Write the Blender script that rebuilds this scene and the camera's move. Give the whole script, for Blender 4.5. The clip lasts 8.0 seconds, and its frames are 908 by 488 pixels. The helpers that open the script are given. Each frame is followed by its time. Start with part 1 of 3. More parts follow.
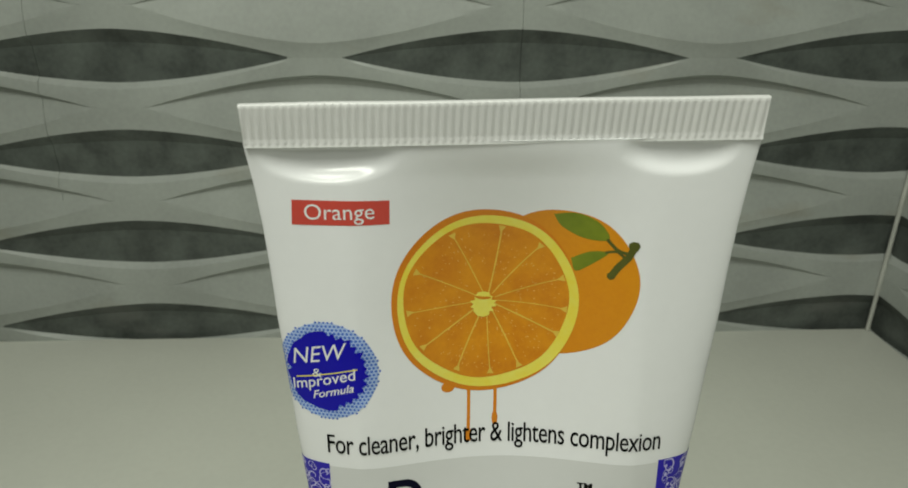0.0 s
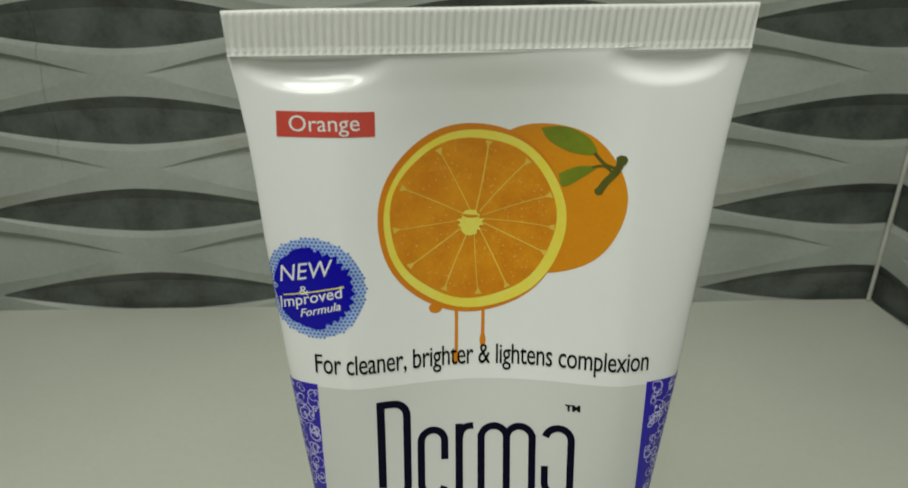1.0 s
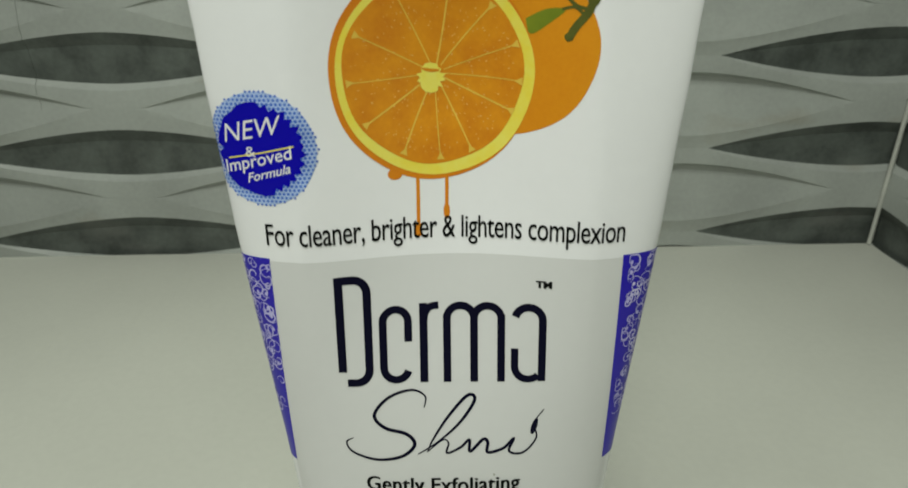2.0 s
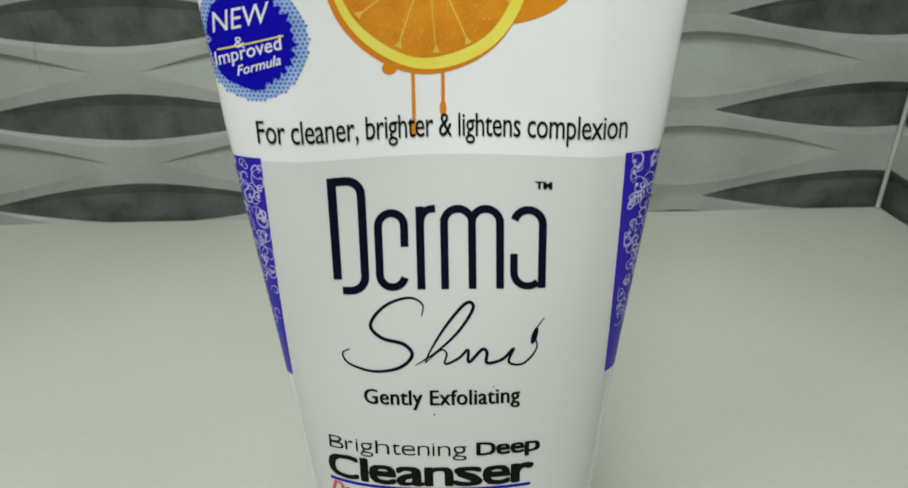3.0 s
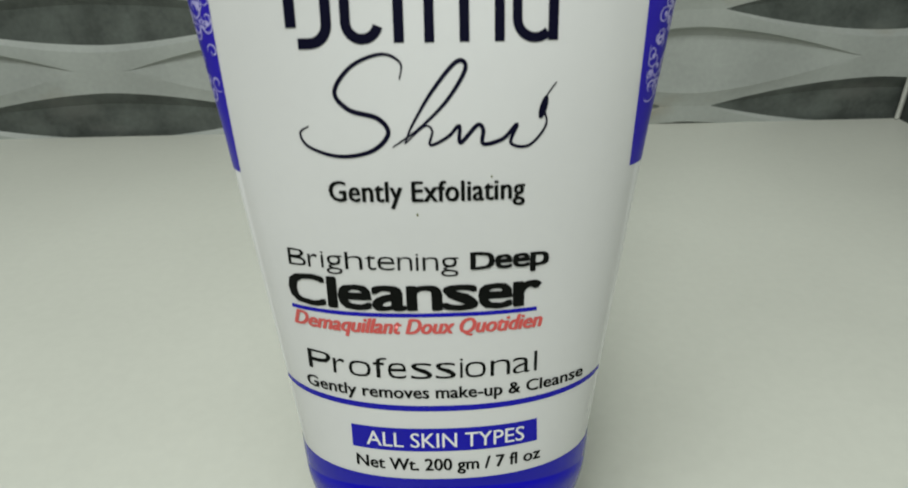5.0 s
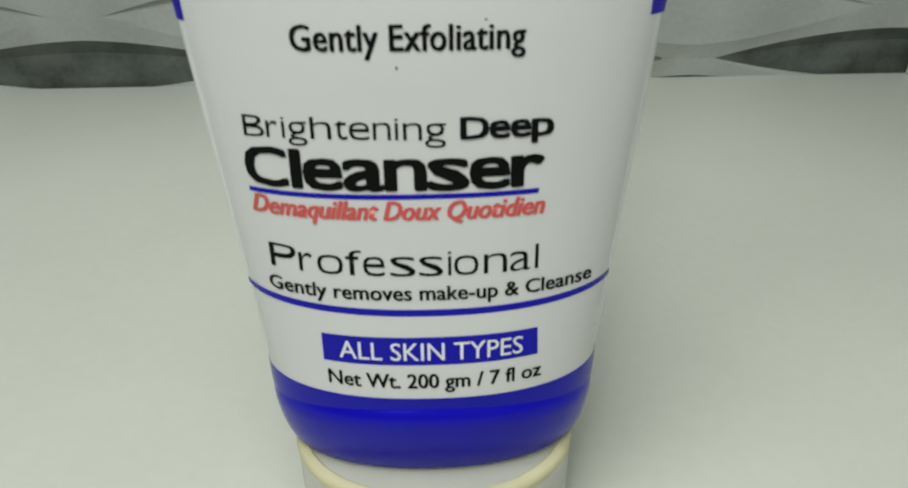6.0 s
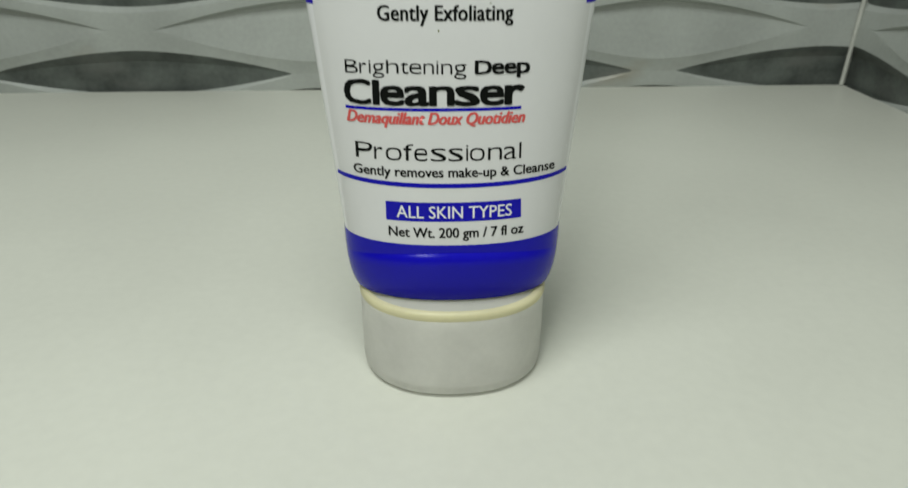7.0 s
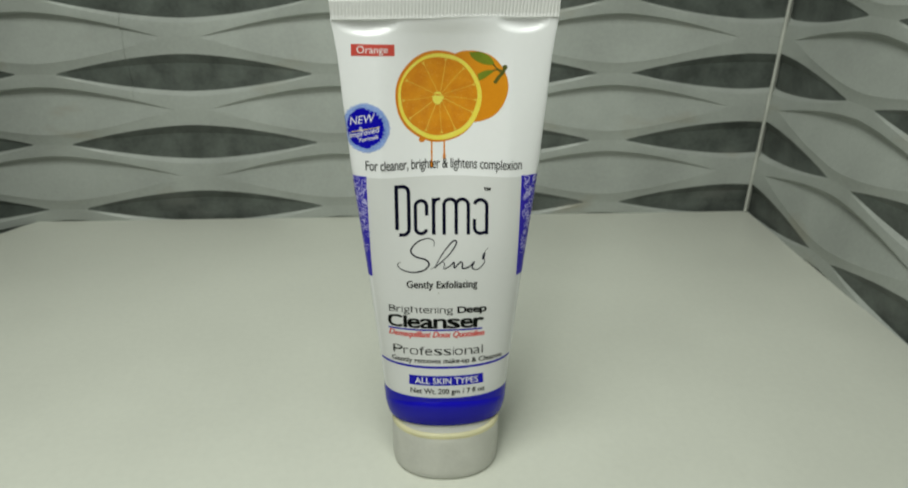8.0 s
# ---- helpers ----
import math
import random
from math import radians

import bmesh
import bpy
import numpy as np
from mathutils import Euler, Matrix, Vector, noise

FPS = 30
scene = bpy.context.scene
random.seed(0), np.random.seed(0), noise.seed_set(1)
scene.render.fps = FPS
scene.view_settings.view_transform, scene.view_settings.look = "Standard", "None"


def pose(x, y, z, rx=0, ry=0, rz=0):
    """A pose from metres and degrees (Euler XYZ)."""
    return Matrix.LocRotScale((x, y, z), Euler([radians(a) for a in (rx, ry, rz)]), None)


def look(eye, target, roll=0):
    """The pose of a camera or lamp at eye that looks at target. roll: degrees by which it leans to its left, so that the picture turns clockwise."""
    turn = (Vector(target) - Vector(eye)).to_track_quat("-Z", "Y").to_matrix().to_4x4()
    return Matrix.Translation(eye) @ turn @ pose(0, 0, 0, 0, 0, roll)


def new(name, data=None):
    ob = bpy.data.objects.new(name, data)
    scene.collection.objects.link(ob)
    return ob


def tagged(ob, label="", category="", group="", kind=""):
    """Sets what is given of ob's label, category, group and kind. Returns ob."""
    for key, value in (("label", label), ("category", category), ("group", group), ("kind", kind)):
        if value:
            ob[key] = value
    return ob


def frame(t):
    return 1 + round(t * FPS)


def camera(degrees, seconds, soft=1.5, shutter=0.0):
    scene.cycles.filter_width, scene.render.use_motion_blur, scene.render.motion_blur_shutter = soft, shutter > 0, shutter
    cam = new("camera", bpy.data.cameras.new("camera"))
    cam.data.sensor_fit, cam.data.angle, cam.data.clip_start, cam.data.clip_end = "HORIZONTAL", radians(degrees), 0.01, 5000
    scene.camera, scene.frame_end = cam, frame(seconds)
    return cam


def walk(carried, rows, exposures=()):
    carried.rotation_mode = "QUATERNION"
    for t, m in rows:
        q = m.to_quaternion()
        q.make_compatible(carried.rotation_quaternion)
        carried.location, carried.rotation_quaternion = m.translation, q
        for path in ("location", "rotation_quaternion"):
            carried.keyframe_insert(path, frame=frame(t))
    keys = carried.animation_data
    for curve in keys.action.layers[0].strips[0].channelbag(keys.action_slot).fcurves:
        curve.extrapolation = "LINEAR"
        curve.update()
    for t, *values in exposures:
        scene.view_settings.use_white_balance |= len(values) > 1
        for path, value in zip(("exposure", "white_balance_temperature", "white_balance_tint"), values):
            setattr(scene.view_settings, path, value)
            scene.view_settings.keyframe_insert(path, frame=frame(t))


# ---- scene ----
cam = camera(66.9, 8.0, soft=1.5, shutter=0.15)
ROWS = [
    (0.0, pose(-0.0116, -0.0950, 0.2008, 68.53, -0.27, -2.16)),
    (0.3, pose(-0.0111, -0.1000, 0.2012, 68.43, -0.27, -2.08)),
    (0.5, pose(-0.0087, -0.0997, 0.1961, 68.19, -0.05, -2.24)),
    (0.8, pose(-0.0111, -0.0978, 0.1933, 67.88, 0.09, -2.32)),
    (1.0, pose(-0.0090, -0.0988, 0.1901, 67.58, -0.14, -1.86)),
    (1.2, pose(-0.0076, -0.0991, 0.1856, 67.14, -0.10, -2.11)),
    (1.5, pose(-0.0041, -0.0986, 0.1804, 66.64, -0.19, -1.95)),
    (1.7, pose(-0.0034, -0.0976, 0.1770, 66.05, -0.08, -1.90)),
    (2.8, pose(-0.0006, -0.1007, 0.1584, 64.67, 0.64, -1.53)),
    (3.0, pose(-0.0015, -0.1010, 0.1573, 64.49, 0.62, -1.49)),
    (3.5, pose(-0.0034, -0.1017, 0.1504, 64.03, 0.84, -2.21)),
    (4.0, pose(-0.0027, -0.1026, 0.1425, 62.95, 0.92, -2.14)),
    (4.2, pose(-0.0007, -0.1031, 0.1390, 62.56, 1.05, -2.11)),
    (5.3, look((-0.0010, -0.0880, 0.1115), (0.061, 1.672, -0.836), -0.4)),
    (5.5, pose(-0.0025, -0.0868, 0.1049, 62.37, 0.21, -3.03)),
    (6.0, pose(0.0001, -0.0853, 0.1020, 60.53, 0.38, -2.41)),
    (6.3, pose(0.0001, -0.0873, 0.0963, 59.14, -0.04, -2.86)),
    (6.5, pose(0.0007, -0.0938, 0.0925, 58.30, -0.33, -3.23)),
    (6.7, pose(-0.0007, -0.1115, 0.0903, 60.28, -0.31, -3.10)),
    (7.0, pose(-0.0076, -0.1454, 0.1050, 62.98, -0.19, -3.04)),
    (7.2, pose(-0.0094, -0.1636, 0.1246, 63.79, -0.01, -3.69)),
    (7.5, pose(-0.0123, -0.2031, 0.1693, 63.99, 0.60, -3.52)),
    (7.8, pose(-0.0115, -0.2255, 0.1903, 64.56, -0.18, -4.02)),
    (8.0, pose(-0.0123, -0.2335, 0.2042, 65.46, -0.50, -3.50)),
]
walk(cam, ROWS, [(0.0, -0.37, 6900, 4), (0.5, -0.43, 6900, 4), (1.5, -0.31, 6850, 4), (3.0, 0.01, 6500, 8), (4.0, 0.06, 6450, 9), (5.5, 0.11, 6450, 9),
                 (6.5, 0.06, 6450, 9), (7.0, 0.08, 6500, 8), (7.5, 0.05, 6550, 6), (8.0, -0.04, 6650, 5)])
cam.data.dof.use_dof = True
cam.data.dof.focus_distance, cam.data.dof.aperture_fstop = 0.145, 39.0

# ---- world and light ----
world = bpy.data.worlds.new("room_air")
scene.world = world
world.use_nodes = True
world.node_tree.nodes["Background"].inputs[0].default_value = (0.8, 0.9, 0.8, 1)
world.node_tree.nodes["Background"].inputs[1].default_value = 0.02


def area_lamp(name, eye, target, size, watts, color):
    data = bpy.data.lights.new(name, "AREA")
    data.shape, data.size, data.energy, data.color = "DISK", size, watts, color
    ob = new(name, data)
    ob.matrix_world = look(eye, target)
    return ob


# added key light, out of view; low, so brightness falls off around the tube
tagged(area_lamp("key_lamp", (-0.10, -0.20, 0.70), (-0.02, -0.02, 0.0), 0.38, 4.4, (0.95, 0.98, 0.945)), "unseen round key light added low above the counter", "lamp")
tagged(area_lamp("ceiling_lamp", (-0.60, -1.60, 1.36), (0.0, 0.0, 0.0), 0.36, 6.4, (0.96, 0.98, 0.94)), "round ceiling lamp of the room", "lamp")

# ---- materials ----


def shader(name, color, rough=0.5, vary=0.12, scale=60.0, fine=900.0, bump=0.05, metal=0.0, tint=None, stain=None, **extra):
    """A principled material with two scales of mottling and a fine relief."""
    mat = bpy.data.materials.new(name)
    mat.use_nodes = True
    nodes, links = mat.node_tree.nodes, mat.node_tree.links
    bsdf = nodes["Principled BSDF"]
    coord = nodes.new("ShaderNodeTexCoord")
    big, small, mix = nodes.new("ShaderNodeTexNoise"), nodes.new("ShaderNodeTexNoise"), nodes.new("ShaderNodeMix")
    big.inputs["Scale"].default_value, big.inputs["Detail"].default_value = scale, 5
    small.inputs["Scale"].default_value, small.inputs["Detail"].default_value = fine, 3
    add = nodes.new("ShaderNodeMath")
    add.operation = "MULTIPLY_ADD"
    add.inputs[1].default_value = 0.35
    ramp = nodes.new("ShaderNodeMapRange")
    ramp.inputs[1].default_value, ramp.inputs[2].default_value = 0.45, 0.90
    mix.data_type = "RGBA"
    other = tint or tuple(c * (1 - 2 * vary) for c in color)
    mix.inputs["A"].default_value = (*color, 1)
    mix.inputs["B"].default_value = (*other, 1)
    for tex in (big, small):
        links.new(coord.outputs["Object"], tex.inputs["Vector"])
    links.new(small.outputs["Fac"], add.inputs[0])
    links.new(big.outputs["Fac"], add.inputs[2])
    links.new(add.outputs[0], ramp.inputs[0])
    links.new(ramp.outputs[0], mix.inputs["Factor"])
    tone = mix.outputs["Result"]
    if stain:
        spot, edge, dirt = nodes.new("ShaderNodeTexNoise"), nodes.new("ShaderNodeMapRange"), nodes.new("ShaderNodeMix")
        stretch = nodes.new("ShaderNodeMapping")
        stretch.inputs["Scale"].default_value = (1, 1, 2.6)
        spot.inputs["Scale"].default_value, spot.inputs["Detail"].default_value = 14, 6
        edge.inputs[1].default_value, edge.inputs[2].default_value, edge.inputs[4].default_value = 0.60, 0.76, 0.55
        dirt.data_type = "RGBA"
        dirt.inputs["B"].default_value = (*stain, 1)
        links.new(coord.outputs["Object"], stretch.inputs["Vector"])
        links.new(stretch.outputs["Vector"], spot.inputs["Vector"])
        links.new(spot.outputs["Fac"], edge.inputs[0])
        links.new(edge.outputs[0], dirt.inputs["Factor"])
        links.new(tone, dirt.inputs["A"])
        tone = dirt.outputs["Result"]
    links.new(tone, bsdf.inputs["Base Color"])
    if bump:
        bm_node = nodes.new("ShaderNodeBump")
        bm_node.inputs["Strength"].default_value = bump
        bm_node.inputs["Distance"].default_value = 0.0005
        links.new(small.outputs["Fac"], bm_node.inputs["Height"])
        links.new(bm_node.outputs[0], bsdf.inputs["Normal"])
    bsdf.inputs["Roughness"].default_value = rough
    bsdf.inputs["Metallic"].default_value = metal
    for key, value in extra.items():
        bsdf.inputs[key.replace("_", " ")].default_value = value
    return mat


TILE = shader("grey_glazed_tile", (0.365, 0.387, 0.36), 0.42, 0.12, 18, 420, 0.12, stain=(0.24, 0.21, 0.14))
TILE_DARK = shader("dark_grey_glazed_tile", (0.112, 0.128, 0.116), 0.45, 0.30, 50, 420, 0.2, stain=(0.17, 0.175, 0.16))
GROUT = shader("white_grout", (0.50, 0.51, 0.46), 0.85, 0.12, 80, 900, 0.2)
GROUT_DARK = shader("grey_grout", (0.26, 0.27, 0.25), 0.9, 0.15, 80, 900, 0.2)
SLAB = shader("white_counter_slab", (0.62, 0.63, 0.56), 0.38, 0.05, 9, 300, 0.03)
PAINT = shader("room_paint", (0.62, 0.63, 0.58), 0.85, 0.06, 4, 120, 0.05)
# for the added block out of view: soaks up bounce light
DUSK = shader("dark_absorber", (0.10, 0.11, 0.10), 0.7, 0.08, 5, 150, 0.05)
FLOOR = shader("room_floor", (0.33, 0.32, 0.29), 0.5, 0.1, 6, 150, 0.05)
PLASTIC = shader("white_tube_plastic", (0.86, 0.865, 0.88), 0.20, 0.02, 30, 500, 0.02, Specular_IOR_Level=0.75)
# the body plastic again, greyed: shade on the upright seal put into colour
SEAL = shader("shaded_white_plastic", (0.70, 0.70, 0.69), 0.35, 0.05, 60, 700, 0.03)
CAP = shader("frosted_cap_plastic", (0.96, 0.955, 0.91), 0.36, 0.09, 110, 600, 0.03)


def translucent(mat, share, color, clear=0.0):
    """Lets light through a thin milky wall; a clear share passes straight on."""
    nodes, links = mat.node_tree.nodes, mat.node_tree.links
    glow, both = nodes.new("ShaderNodeBsdfTranslucent"), nodes.new("ShaderNodeMixShader")
    glow.inputs["Color"].default_value = (*color, 1)
    both.inputs[0].default_value = share
    links.new(nodes["Principled BSDF"].outputs[0], both.inputs[1])
    links.new(glow.outputs[0], both.inputs[2])
    out = both
    if clear:
        bare, out = nodes.new("ShaderNodeBsdfTransparent"), nodes.new("ShaderNodeMixShader")
        out.inputs[0].default_value = clear
        links.new(both.outputs[0], out.inputs[1])
        links.new(bare.outputs[0], out.inputs[2])
    links.new(out.outputs[0], nodes["Material Output"].inputs[0])


translucent(CAP, 0.36, (0.98, 0.98, 0.94), 0.26)
CAP_IN = shader("milky_inner_plastic", (0.66, 0.66, 0.60), 0.5, 0.06, 60, 600, 0.03)
translucent(CAP_IN, 0.5, (0.94, 0.94, 0.88))
RIM = shader("yellowed_cap_rim", (0.83, 0.79, 0.52), 0.4, 0.1, 60, 600, 0.03)
translucent(RIM, 0.4, (0.88, 0.84, 0.60))
BLUE = shader("royal_blue_ink", (0.006, 0.004, 0.42), 0.22, 0.08, 40, 600, 0.02, Specular_IOR_Level=0.20)
VIOLET = shader("violet_blue_ink", (0.018, 0.009, 0.42), 0.3, 0.12, 60, 600, 0.02, tint=(0.034, 0.022, 0.40), Specular_IOR_Level=0.22)
NAVY = shader("navy_black_ink", (0.003, 0.003, 0.016), 0.55, 0.1, 80, 800, 0.02, Specular_IOR_Level=0.08)
BLACK = shader("black_ink", (0.004, 0.005, 0.004), 0.55, 0.1, 80, 800, 0.02, Specular_IOR_Level=0.10)
RED = shader("red_ink", (0.62, 0.075, 0.055), 0.33, 0.08, 60, 700, 0.02)
REDTEXT = shader("coral_red_ink", (0.70, 0.10, 0.09), 0.33, 0.08, 60, 700, 0.02)
WHITE = shader("white_ink", (0.80, 0.80, 0.80), 0.35, 0.03, 60, 700, 0.02)
LILAC = shader("pale_lilac_ink", (0.64, 0.62, 0.84), 0.35, 0.15, 200, 900, 0.02, tint=(0.36, 0.33, 0.70))
GROUND = shader("pale_grey_label_ink", (0.67, 0.675, 0.67), 0.36, 0.02, 30, 500, 0.02)
PEEL = shader("orange_peel_ink", (0.72, 0.25, 0.010), 0.3, 0.1, 70, 1600, 0.05, tint=(0.62, 0.18, 0.006))
PEEL_FAR = shader("orange_fruit_ink", (0.74, 0.30, 0.012), 0.3, 0.1, 60, 1500, 0.04, tint=(0.66, 0.23, 0.008))
PITH = shader("yellow_pith_ink", (0.82, 0.66, 0.05), 0.3, 0.05, 150, 900, 0.02, tint=(0.82, 0.76, 0.16))
PULP = shader("orange_pulp_ink", (0.72, 0.29, 0.012), 0.3, 0.1, 260, 1300, 0.03, tint=(0.60, 0.20, 0.008))
VEIN = shader("pale_orange_ink", (0.80, 0.54, 0.08), 0.3, 0.1, 300, 900, 0.02)
LEAF = shader("leaf_green_ink", (0.14, 0.19, 0.012), 0.35, 0.2, 150, 900, 0.02, tint=(0.21, 0.26, 0.018))
STEM = shader("stem_olive_ink", (0.12, 0.13, 0.02), 0.35, 0.2, 150, 900, 0.02)
FLECK = shader("pale_fleck_ink", (0.82, 0.47, 0.12), 0.3, 0.1, 300, 900, 0.02)
HALFTONE = shader("halftone_blue_ink", (0.06, 0.17, 0.66), 0.35, 0.1, 150, 900, 0.02)
PALE = shader("pale_blue_ink", (0.46, 0.60, 0.90), 0.35, 0.1, 150, 900, 0.02)


# ---- small mesh helpers ----


def link_mesh(name, bm, material, parent=None, label="", smooth=None):
    me = bpy.data.meshes.new(name)
    bm.to_mesh(me)
    bm.free()
    for m in material if isinstance(material, (list, tuple)) else [material]:
        me.materials.append(m)
    if smooth:
        for poly in me.polygons:
            poly.use_smooth = True
        me.set_sharp_from_angle(angle=radians(smooth))
    ob = new(name, me)
    if parent:
        ob.parent = parent
    if label:
        ob["label"] = label
    return ob


def part(name, bm, material, parent, label="", smooth=None):
    return link_mesh(name, bm, material, parent, label, smooth)


def slab_mesh(outline, low, high, bevel=0.0):
    """A prism over an outline, with its upper edge eased."""
    bm = bmesh.new()
    face = bm.faces.new([bm.verts.new((x, y, low)) for x, y in outline])
    made = bmesh.ops.extrude_face_region(bm, geom=[face])
    top = [v for v in made["geom"] if isinstance(v, bmesh.types.BMVert)]
    bmesh.ops.translate(bm, vec=(0, 0, high - low), verts=top)
    bmesh.ops.recalc_face_normals(bm, faces=bm.faces)
    if bevel:
        edges = [e for e in bm.edges if all(abs(v.co.z - high) < 1e-6 for v in e.verts)]
        bmesh.ops.bevel(bm, geom=edges, offset=bevel, segments=3, affect="EDGES", profile=0.5)
    return bm


# ---- the room ----
BACK, SIDE = 0.2713, 0.2606          # the tiled walls behind and beside the counter
PITCH, LENS, ROW, FIRST = 0.2045, 0.1790, 0.0503, 0.0098
RELIEF = 0.0085
LEAN = 1.0                            # degrees by which the side wall leans out


def box(name, lo, hi, material, label, category="", kind="structure"):
    bm = slab_mesh([(lo[0], lo[1]), (hi[0], lo[1]), (hi[0], hi[1]), (lo[0], hi[1])], lo[2], hi[2])
    return tagged(link_mesh(name, bm, material), label, category or name, kind=kind)


ARC = [(-0.290, BACK - 0.003), (-0.297, 0.2685), (-0.304, 0.260), (-0.314, 0.2445), (-0.322, 0.228), (-0.328, 0.205)]
OUTLINE = [(SIDE - 0.003, BACK - 0.003)] + ARC + [(-0.335, -0.40), (SIDE - 0.003, -0.40)]
tagged(link_mesh("countertop", slab_mesh(OUTLINE, -0.030, 0.0, 0.0015), SLAB, smooth=40),
       "off-white polished stone counter slab with rounded end", "countertop", kind="structure")
box("base_cabinet", (-0.30, -0.36, -0.87), (SIDE - 0.003, BACK - 0.03, -0.030), PAINT, "plain pale cabinet carrying the counter slab", "cabinet")
box("floor", (-1.6, -2.0, -0.92), (SIDE + 0.1, BACK + 0.1, -0.87), FLOOR, "plain grey floor of the room")
box("ceiling", (-1.6, -2.0, 1.55), (SIDE + 0.1, BACK + 0.1, 1.63), PAINT, "plain pale painted ceiling")
box("wall_south", (-1.6, -2.1, -0.87), (SIDE + 0.1, -2.0, 1.55), PAINT, "plain pale painted wall")
box("wall_west", (-1.7, -2.0, -0.87), (-1.6, BACK + 0.1, 1.55), PAINT, "plain pale painted wall")
box("wall_side", (SIDE + 0.004, -2.0, -0.87), (SIDE + 0.1, -0.50, 1.55), PAINT, "plain pale painted wall", "wall")
box("wall_rear", (-1.6, BACK + 0.004, -0.87), (-0.455, BACK + 0.1, 1.55), PAINT, "plain pale painted wall", "wall")
# added out of view: keeps lamp light off the back left corner
box("shade_block", (-0.46, -0.42, -0.87), (-0.352, BACK, 1.55), DUSK, "unseen dark block added to shade the left counter end", "wall")


def lens(d):
    """How far a leaf-shaped hollow is open, 0 to 1, at d from the middle of its column."""
    d = abs((d + PITCH / 2) % PITCH - PITCH / 2)
    u = d / (LENS / 2)
    return max(0.0, 1 - u ** 1.7) if u < 1 else 0.0


def leaf(d):
    """How far the pale leaf between two columns is open, 0 to 1."""
    d = abs(d % PITCH - PITCH / 2)
    return max(0.0, 1 - (d / (0.435 * PITCH)) ** 1.6)


def profile(g, e):
    """The relief over one row of the tile, from above: (height in rows, how far it stands out)."""
    up, low, c = 0.28 * g, -0.255 * g, 1 - e
    leaf_low, leaf_top, step = 0.145 + 0.355 * c, -0.27 - 0.23 * c, -0.17 - 0.33 * c
    inner, outer = 0.55 - 0.50 * e, 0.57 + 0.17 * e
    crest = 0.57 + 0.06 * g
    cut = inner + (outer - inner) * (-0.5 - leaf_top) / min(leaf_low - 1 - leaf_top, -1e-6) if e > 0.001 else 0.57
    rows = [(0.5, cut), ((0.5 + leaf_low) / 2, (cut + outer) / 2), (leaf_low, outer), ((leaf_low * 3 + up) / 4, (outer * 3 + crest) / 4 - 0.02 * e),
            ((leaf_low + up * 2) / 3, (outer + crest * 2) / 3 - 0.015 * e), (up, crest)]
    for i in range(1, 5):
        k = i / 4
        rows.append((up + (low - up) * k, crest + (0.57 - 0.60 * g - crest) * (k ** 0.25)))
    rim = low - 0.018 - 0.040 * g
    rows += [(rim, 0.57 - 0.13 * g), ((rim + step) / 2, 0.57 - 0.04 * g), (step, 0.57), ((step + leaf_top) / 2 + 0.01 * e, 0.55 - 0.38 * e), (leaf_top, inner), (-0.5, cut)]
    return rows


def tile_mesh(x0, x1, first, count, middle, floor_z):
    """A relief tile in the plane y = 0, seen from -y: rows first to first + count - 1."""
    n = max(6, round((x1 - x0) / 0.0035))
    bm = bmesh.new()
    grid = []
    for i in range(n + 1):
        x = x0 + (x1 - x0) * i / n
        g = lens(x - middle)
        col = []
        for r in reversed(range(first, first + count)):
            for j, (v, h) in enumerate(profile(g, leaf(x - middle))):
                z = FIRST + (r + v) * ROW
                if j == 0 and col:
                    continue
                wob = 0.0004 * noise.noise((x * 30, z * 40, middle * 7))
                col.append(bm.verts.new((x, -h * RELIEF - wob, max(z, floor_z))))
        grid.append(col)
    per = len(profile(0.0, 1.0)) - 1
    for i in range(n):
        for j in range(len(grid[0]) - 1):
            quad = (grid[i][j], grid[i + 1][j], grid[i + 1][j + 1], grid[i][j + 1])
            if quad[0].co.z - quad[3].co.z < 1e-7 and quad[1].co.z - quad[2].co.z < 1e-7:
                continue
            face = bm.faces.new(quad)
            face.smooth = True
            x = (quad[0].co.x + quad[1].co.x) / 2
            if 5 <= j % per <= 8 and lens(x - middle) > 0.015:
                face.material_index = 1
    # the sides of the tile, back to its bed
    edges = [e for e in bm.edges if len(e.link_faces) == 1]
    made = bmesh.ops.extrude_edge_only(bm, edges=edges)
    for v in made["geom"]:
        if isinstance(v, bmesh.types.BMVert):
            v.co.y = 0.006
    bmesh.ops.recalc_face_normals(bm, faces=bm.faces)
    return bm


def tiled_wall(name, label, m, courses, middle, floor_z):
    """A bed of grout with relief tiles on it; m sets the wall's plane into the room."""
    x_lo = min(c[0] for c in courses)
    x_hi = max(c[1] for c in courses)
    bed = slab_mesh([(x_lo, 0.004), (x_hi, 0.004), (x_hi, 0.10), (x_lo, 0.10)], -0.90, 1.55)
    wall = tagged(link_mesh(name, bed, GROUT_DARK), label, "wall", kind="structure")
    wall.matrix_world = m
    for x0, x1, first, count in courses:
        bm = tile_mesh(x0 + 0.0001, x1 - 0.0001, first, count, middle, floor_z)
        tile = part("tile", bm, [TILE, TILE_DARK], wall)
        tile.data.set_sharp_from_angle(angle=radians(13))
    return wall


